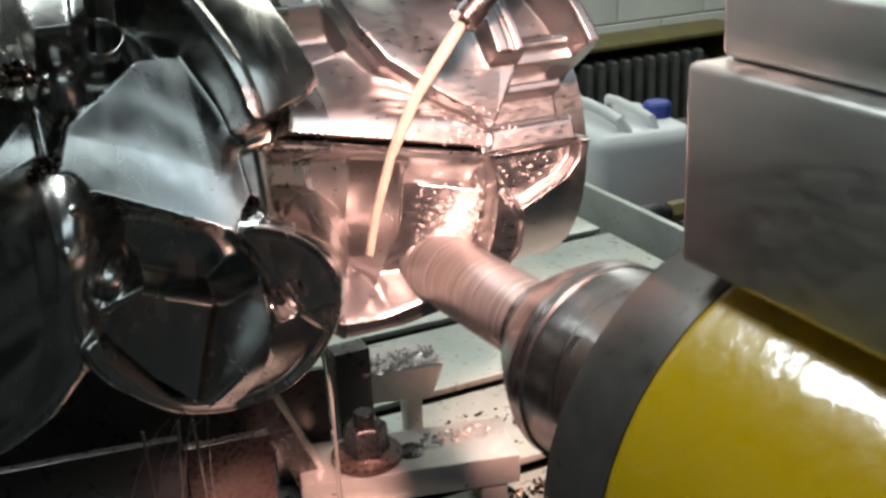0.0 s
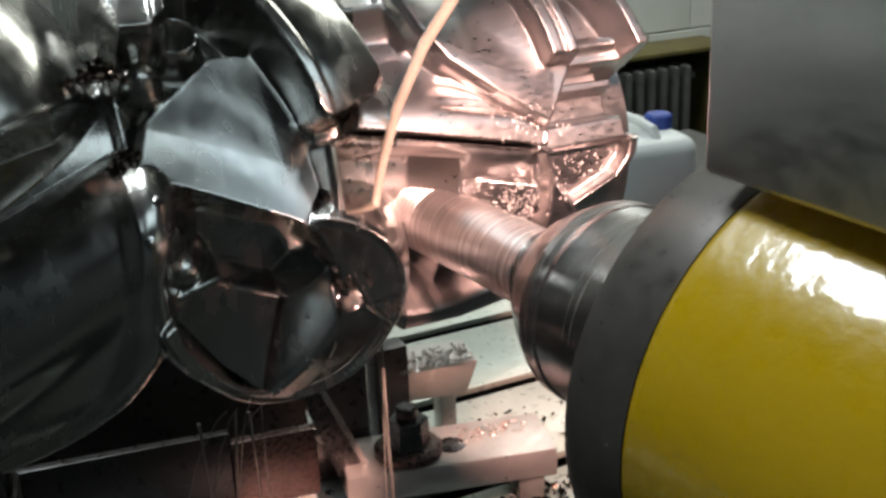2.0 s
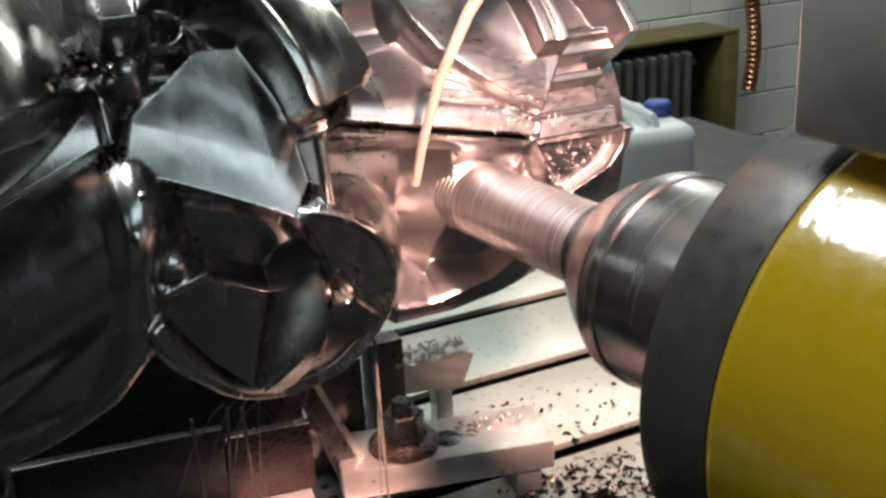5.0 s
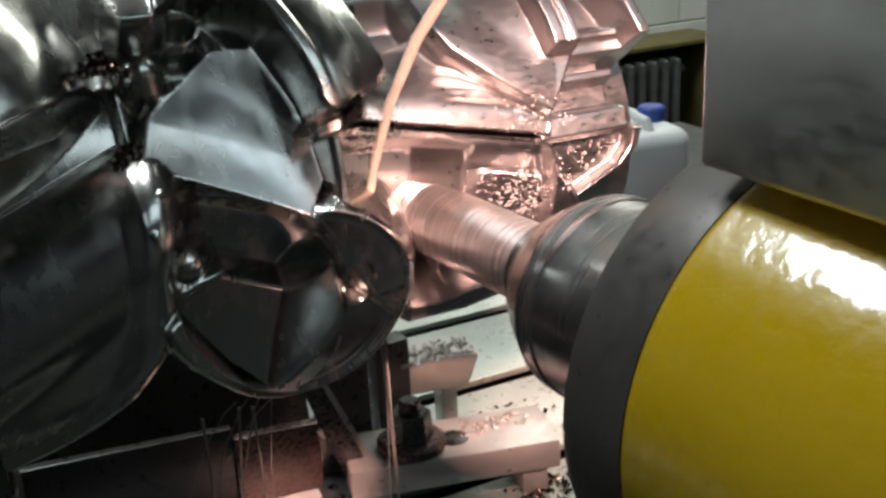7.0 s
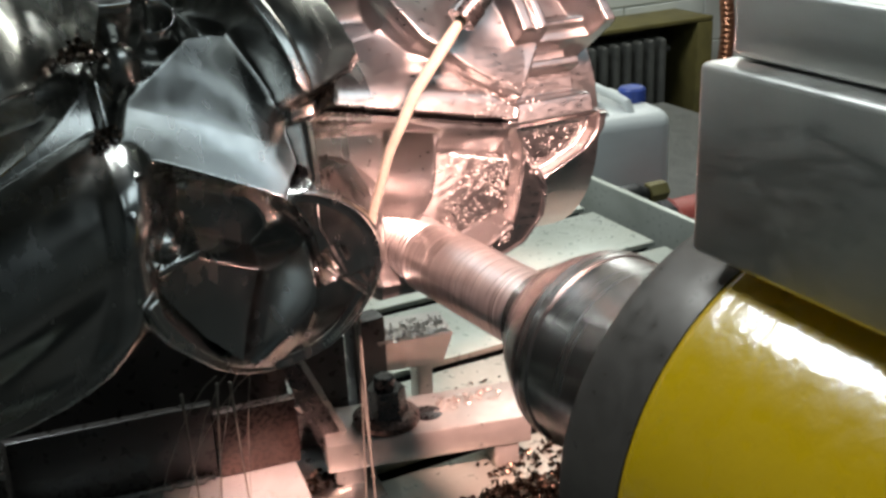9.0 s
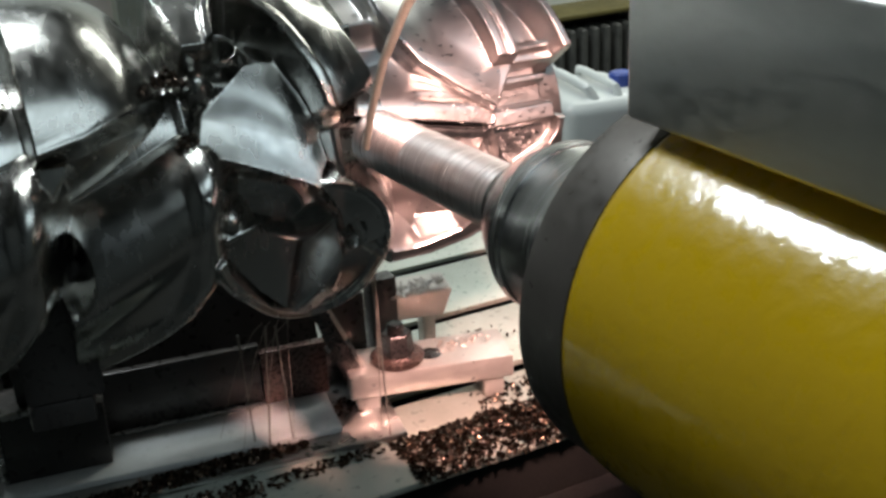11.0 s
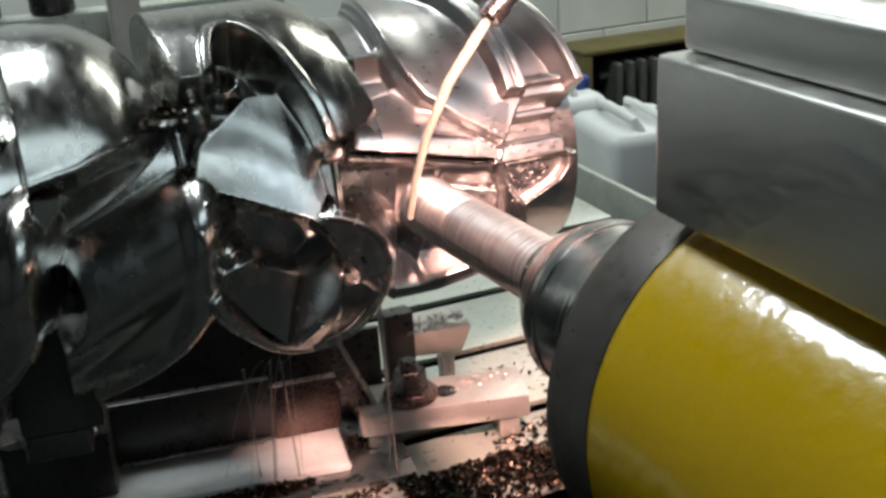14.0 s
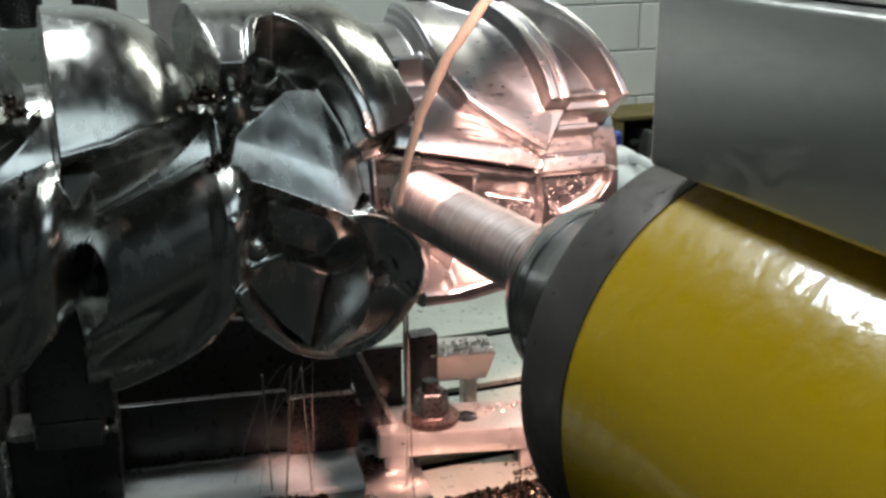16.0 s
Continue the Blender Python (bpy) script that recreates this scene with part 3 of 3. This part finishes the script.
part("weld", weld_line([(0.125, 0.046, -0.037), (0.31, 0.046, -0.037)], 1), PLATE, stand, "rough bright weld bead")
part("weld", weld_line([(0.004, -0.017, 0.050), (0.12, -0.017, 0.050)], 2), PLATE, stand, "rough bright weld bead")
part("weld", weld_line([(-0.001, -0.016, -0.036), (-0.001, -0.016, 0.046)], 3), PLATE, stand)
part("weld", weld_line([(0.40, 0.040, 0.030), (0.445, 0.030, -0.036)], 4), PLATE, stand)
part("post", box(-0.045, -0.012, 0.03, 0.26, -0.0495, 0.12, 0.003), PLATE, stand, "grey side post")


# ---- background ----
def radiator():
    th = thing("radiator", "dark ribbed cast-iron radiator against the wall", "radiator", m=pose(1.84, 2.66, -0.86))
    for i in range(10):
        x = i * 0.056
        part("rib", box(x, x + 0.030, -0.08, 0.08, 0.0, 0.60, 0.013, 3), IRON, th)
    part("pipe", tube([(-0.04, 0, 0.06), (0.60, 0, 0.06)], 0.016), IRON, th)
    part("pipe", tube([(-0.04, 0, 0.54), (0.60, 0, 0.54)], 0.016), IRON, th)
    part("foot", box(0.056, 0.086, -0.05, 0.05, -0.0995, 0.01, 0.004), IRON, th)
    part("foot", box(0.448, 0.478, -0.05, 0.05, -0.0995, 0.01, 0.004), IRON, th)


radiator()
recess = thing("radiator_niche", "ochre painted steel niche round the radiator", "niche", m=pose(1.84, 2.70, -0.9595))
part("top_rail", box(-0.14, 0.78, -0.10, 0.145, 0.740, 0.758, 0.004), OLIVE, recess)
part("side_post", box(0.70, 0.78, -0.10, 0.145, 0.0, 0.739, 0.006), OLIVE, recess)
part("side_post", box(-0.14, -0.10, -0.10, 0.145, 0.0, 0.739, 0.006), OLIVE, recess)
part("back", box(-0.099, 0.699, 0.12, 0.145, 0.0, 0.739, 0.002), BLACK, recess)


def canister(m, label):
    th = thing("canister", label, "canister", "canisters", m=m)
    part("body", box(-0.12, 0.12, -0.14, 0.14, 0.0, 0.25, 0.035, 4), WHITE, th)
    part("grip", tube([(-0.03, -0.11, 0.24), (-0.045, -0.10, 0.268), (-0.05, -0.05, 0.275), (-0.05, 0.05, 0.275), (-0.045, 0.10, 0.268), (-0.03, 0.11, 0.24)], 0.012), WHITE, th)
    part("grip", tube([(0.03, -0.11, 0.24), (0.025, -0.10, 0.266), (0.02, -0.05, 0.272), (0.02, 0.05, 0.272), (0.025, 0.10, 0.266), (0.03, 0.11, 0.24)], 0.010), WHITE, th)
    part("cap", lathe([(0.030, 0.2505), (0.030, 0.276), (0.025, 0.281)], 24), BLUE, th, "blue screw cap").location = (0.075, -0.03, 0)
    return th


canister(pose(0.945, 1.04, -0.255, 0, 0, -8), "white plastic canister with a blue cap on the bench")
canister(pose(0.915, 1.42, -0.255, 0, 0, -4), "white plastic canister with a blue cap, further back")
bench = thing("side_bench", "dark grey steel bench with a raised rim beside the table", "bench")
part("top", box(0.66, 1.7, 0.2, 1.75, -0.29, -0.2555, 0.004), IRON, bench)
part("foot", box(0.75, 1.6, 0.4, 1.6, -0.9595, -0.2905, 0.004), IRON, bench)
part("rim", box(0.745, 0.760, 0.2, 1.75, -0.255, -0.072, 0.003), TABLE, bench, "pale chipped rim")

drum = thing("hose_reel", "faded red hose drum with black rubber hose on the bench", "hose reel", m=pose(0.98, 0.76, -0.1995))
part("drum", lathe([(0.050, -0.055), (0.055, -0.05), (0.046, -0.04), (0.046, 0.05), (0.055, 0.06), (0.050, 0.065)], 40, "x"), RED, drum)
part("hose", tube([(-0.075 + 0.012 * i / 24, 0.048 * math.cos(i * 0.62), 0.048 * math.sin(i * 0.62)) for i in range(44)], 0.008, 10), RUBBER, drum, "coiled black hose")

tap = thing("hose_coupling", "black rubber coupling with yellow fitting on the rim", "coupling", m=pose(0.79, 0.70, -0.10))
part("body", lathe([(0.018, -0.03), (0.024, -0.025), (0.024, 0.015), (0.018, 0.025), (0.012, 0.04)], 24, "x"), RUBBER, tap)
part("fitting", lathe([(0.018, 0.041), (0.020, 0.045), (0.020, 0.08), (0.014, 0.085)], 6, "x"), OLIVE, tap, "ochre yellow fitting")
part("stem", lathe([(0.012, -0.155), (0.012, -0.024)], 16), RUBBER, tap)

hose = thing("corrugated_hose", "coppery corrugated metal hose hanging before the wall", "hose")
hp = [(2.80 + 0.02 * math.sin(i * 0.07), 2.74, -0.50 + i * 0.008) for i in range(280)]
part("tube", tube(hp, 0.03, 14, [0.031 + 0.0025 * math.sin(i * 2.1) for i in range(280)]), COPPER, hose)

pillar = thing("stone_pillar", "rough grey rubble stone pillar at the wall", "pillar")
part("core", box(3.28, 3.86, 2.775, 2.848, -0.9595, 2.79, 0.0), STONE, pillar)
rng = random.Random(5)
z = -0.95
while z < 0.55:
    h, x = rng.uniform(0.10, 0.18), 3.285
    while x < 3.84:
        w = min(rng.uniform(0.12, 0.28), 3.855 - x)
        if w > 0.04:
            part("stone", box(x, x + w - 0.012, 2.745 + rng.uniform(-0.01, 0.01), 2.780, z, z + h - 0.012, 0.012, 2), STONE, pillar)
        x += w
    z += h
locker = thing("red_locker", "dark red painted steel locker against the wall", "locker")
part("body", box(3.90, 4.17, 2.45, 2.848, -0.9595, 0.95, 0.006), RED, locker)
part("door", box(3.92, 4.15, 2.43, 2.4495, -0.90, 0.90, 0.004), RED, locker)

beam = thing("machine_beam", "pale grey machine beam behind the rotor", "beam")
part("rail", box(-1.1, 0.05, 0.74, 0.80, 0.335, 0.425, 0.006), TABLE, beam)
part("post", box(-0.25, -0.20, 0.70, 0.739, -0.0595, 0.62, 0.004), CLAMP, beam, "warm lit upright post")
part("post", box(-1.0, -0.92, 0.741, 0.785, -0.0595, 0.334, 0.004), TABLE, beam)
for i in range(4):
    c = part("cylinder", lathe([(0.032, 0.0), (0.036, 0.004), (0.036, 0.14), (0.030, 0.15)], 32), NUT, beam, "dark threaded cylinder")
    c.location = (-0.33 - i * 0.115, 0.77, 0.4255)


# ---- swarf and coolant ----
def chip_mesh(spots, seed, mat=CHIP):
    """Small curled chips; each spot is centre, spread, count and height of the heap."""
    rng = random.Random(seed)
    verts, faces = [], []
    for (cx, cy, cz), (sx, sy), n, heap in spots:
        for _ in range(n):
            u, v = rng.uniform(-1, 1), rng.uniform(-1, 1)
            x, y = cx + sx * u, cy + sy * v
            z = cz + 0.0012 + heap * max(0.0, 1 - u * u * 0.9) * (1 - v * v) * rng.random()
            size, curl = rng.uniform(0.003, 0.0075), rng.uniform(1.0, 3.5)
            m = Euler((rng.uniform(0, 6), rng.uniform(-0.6, 0.6), rng.uniform(0, 6))).to_matrix()
            base = len(verts)
            for i in range(5):
                a = curl * (i / 4 - 0.5)
                for w in (-0.3, 0.3):
                    p = m @ Vector((size / curl * math.sin(a) * 1.6, w * size, size / curl * (1 - math.cos(a)) * 1.6))
                    verts.append((x + p.x, y + p.y, max(z + p.z, cz + 0.0004)))
            for i in range(4):
                k = base + 2 * i
                faces.append((k, k + 1, k + 3, k + 2))
    me = bpy.data.meshes.new("chips")
    me.from_pydata(verts, [], faces)
    me.materials.append(mat)
    return me


table_chips = new("table_chips", chip_mesh([((0.03, -0.125, -0.060), (0.12, 0.050), 2600, 0.022), ((0.13, -0.09, -0.060), (0.08, 0.07), 500, 0.008),
                                            ((-0.33, -0.030, -0.050), (0.15, 0.016), 1300, 0.010), ((-0.42, -0.105, -0.060), (0.16, 0.05), 1300, 0.012),
                                            ((-0.20, -0.080, -0.060), (0.10, 0.012), 240, 0.004), ((-0.115, 0.02, -0.050), (0.03, 0.02), 90, 0.006), ((0.2, 0.08, -0.060), (0.12, 0.06), 70, 0.001)], 3))
tagged(table_chips, "heap of dark curled steel chips on the table", "steel chips", kind="stuff")
clamp_chips = new("clamp_chips", chip_mesh([((0.045, 0.118, 0.0442), (0.045, 0.022), 150, 0.002), ((0.06, 0.012, 0.0005), (0.04, 0.012), 40, 0.001)], 9, CLAMP))
tagged(clamp_chips, "bright small chips sprinkled on the clamp", "steel chips", kind="stuff")
rotor_chips = new("rotor_chips", chip_mesh([((-0.287, -0.115, 0.368), (0.016, 0.014), 160, 0.016), ((-0.298, -0.085, 0.430), (0.012, 0.014), 120, 0.018),
                                            ((-0.462, -0.10, 0.362), (0.016, 0.03), 160, 0.014), ((-0.475, -0.06, 0.425), (0.018, 0.02), 160, 0.02)], 11))
tagged(rotor_chips, "brown curled chips caught in the rotor's grooves", "steel chips", kind="stuff")

def droplet_mesh(patches, seed):
    """Small flat beads of coolant on the rotor; each patch is a range of x and angle and a count."""
    rng = np.random.default_rng(seed)
    verts, faces = [], []
    for x0, x1, a0, a1, n in patches:
        xs, th = rng.uniform(x0, x1, n), rng.uniform(a0, a1, n)
        rad = rotor_radius(xs[None], th[None])[0]
        for x, a, r in zip(xs, np.radians(th), rad):
            up = Vector((0, -math.cos(a), math.sin(a)))
            side, size = up.cross(Vector((1, 0, 0))), rng.uniform(0.0004, 0.0010)
            mid, base = Vector((x, YC, ZC)) + up * (r - 0.0004), len(verts)
            verts += [tuple(mid + up * size * 0.9)]
            for ring, h in ((0.7, 0.6), (1.0, 0.0)):
                verts += [tuple(mid + up * size * h + ring * size * (math.cos(k * 1.0472) * Vector((1, 0, 0)) + 1.3 * math.sin(k * 1.0472) * side)) for k in range(6)]
            for k in range(6):
                j = (k + 1) % 6
                faces += [(base, base + 1 + k, base + 1 + j), (base + 1 + k, base + 7 + k, base + 7 + j, base + 1 + j)]
    me = bpy.data.meshes.new("droplets")
    me.from_pydata(verts, [], faces)
    me.polygons.foreach_set("use_smooth", np.ones(len(faces), bool))
    me.materials.append(BEAD)
    return me


droplets = new("coolant_droplets", droplet_mesh([(-0.03, 0.018, -20, 4, 320), (-0.005, 0.022, -8, 5, 120), (0.028, 0.095, -2, 9, 110), (-0.02, 0.025, 14, 22, 60), (0.0, 0.05, 11, 20, 45)], 4))
tagged(droplets, "fine beads of milky coolant on the rough flight", "coolant", kind="stuff")

splash = thing("coolant_splash", "thin torn strands of coolant flung off the lobe", "coolant", m=pose(-0.195, -0.055, 0.135))
rng = random.Random(12)
for k, (lean, drop) in enumerate(((-0.065, 0.13), (-0.050, 0.15), (-0.030, 0.16), (-0.006, 0.165), (-0.074, 0.09))):
    n = 9
    line = [(0.010 * k - 0.03 + lean * (i / n) ** 0.8 + rng.uniform(-0.0012, 0.0012), -0.006 * i / n, -drop * (i / n) ** 1.3) for i in range(n + 1)]
    part("strand", tube(line, 0.001, 6, [max(0.00025, rng.uniform(0.0004, 0.0009) * (1 - 0.6 * i / n)) for i in range(n + 1)]), DRIP, splash)

drips = thing("coolant_drips", "thin strings of coolant dripping from the rotor", "coolant")
for x, y, z0, z1, lean in ((-0.098, -0.092, 0.19, -0.028, 0.004), (-0.205, -0.04, 0.12, -0.035, 0.006), (-0.218, -0.045, 0.125, -0.035, -0.012),
                           (-0.100, -0.085, 0.20, -0.045, 0.010), (-0.085, -0.06, 0.15, -0.040, -0.006), (-0.245, -0.02, 0.11, -0.035, 0.004)):
    part("string", tube([(x, y, z0), (x + lean * 0.4, y, z0 * 0.6 + z1 * 0.4), (x + lean, y, z1)], 0.0010, 8, [0.0016, 0.0007, 0.0010]), DRIP, drips)


# ---- wall blocks ----
block_me = {}
wall = bpy.data.objects["wall_north"]
for row in range(8):
    for col in range(7):
        x0 = 1.30 + col * 0.42 + (0.21 if row % 2 else 0)
        z0 = -0.93 + row * 0.19
        if "b" not in block_me:
            ob = part("block", box(0.003, 0.417, -0.012, -0.0005, 0.003, 0.187, 0.003, 1), WALL, wall)
            block_me["b"] = ob.data
        else:
            ob = new("block", block_me["b"])
            ob.parent = wall
        ob.location = (x0, 2.85, z0)


def motions():
    rows = [
        (0.0, 0.0684, 0.0158, 0.0251),
        (0.5, 0.0978, 0.0369, 0.0565),
        (1.0, 0.0903, 0.0316, 0.0680),
        (1.5, 0.0559, 0.0221, 0.0756),
        (2.0, 0.0248, 0.0182, 0.0649),
        (2.5, 0.0116, 0.0148, 0.0535),
        (3.0, 0.0039, 0.0232, 0.0105),
        (3.5, -0.0004, 0.0145, -0.0182),
        (4.0, 0.0156, 0.0103, -0.0048),
        (4.6, 0.0222, -0.0283, 0.0448),
        (5.1, 0.0569, -0.0098, 0.0849),
        (5.7, 0.0589, -0.0040, 0.0891),
        (6.2, 0.0388, 0.0028, 0.0873),
        (6.5, 0.0410, 0.0278, 0.0715),
        (7.0, 0.0179, 0.0233, 0.0610),
        (7.5, 0.0032, 0.0160, 0.0293),
        (8.0, -0.0056, 0.0085, -0.0086),
        (8.5, 0.0091, 0.0096, -0.0036),
        (9.3, 0.0319, -0.0195, 0.0428),
        (9.8, 0.0389, -0.0241, 0.0876),
        (10.4, 0.0283, -0.0379, 0.1029),
        (11.0, -0.0355, -0.1327, 0.1430),
        (11.5, -0.0591, -0.1328, 0.1316),
        (12.0, -0.0582, -0.1202, 0.0951),
        (12.5, -0.0657, -0.1197, 0.0544),
        (13.0, -0.0575, -0.1187, 0.0551),
        (13.5, -0.0308, -0.1241, 0.0684),
        (14.0, 0.0132, -0.1299, 0.1019),
        (14.5, 0.0228, -0.1312, 0.1305),
        (15.0, 0.0091, -0.1387, 0.1328),
        (15.5, -0.0052, -0.1386, 0.1333),
        (16.0, -0.0343, -0.1375, 0.1162),
    ]
    sway = (0, 3, -2, 4, -3, 2, -4, 3, -1, 4, -3, 1, -4, 2, -2, 3, 0)
    walk(splash, [(t, pose(-0.195 + 0.0012 * a, -0.055, 0.135, 0, a, 0)) for t, a in enumerate(sway)])
    for ob in (head, nozzle, stream):
        walk(ob, [(t, pose(HX + dx, HY + dy, HZ + dz)) for t, dx, dy, dz in rows])


motions()
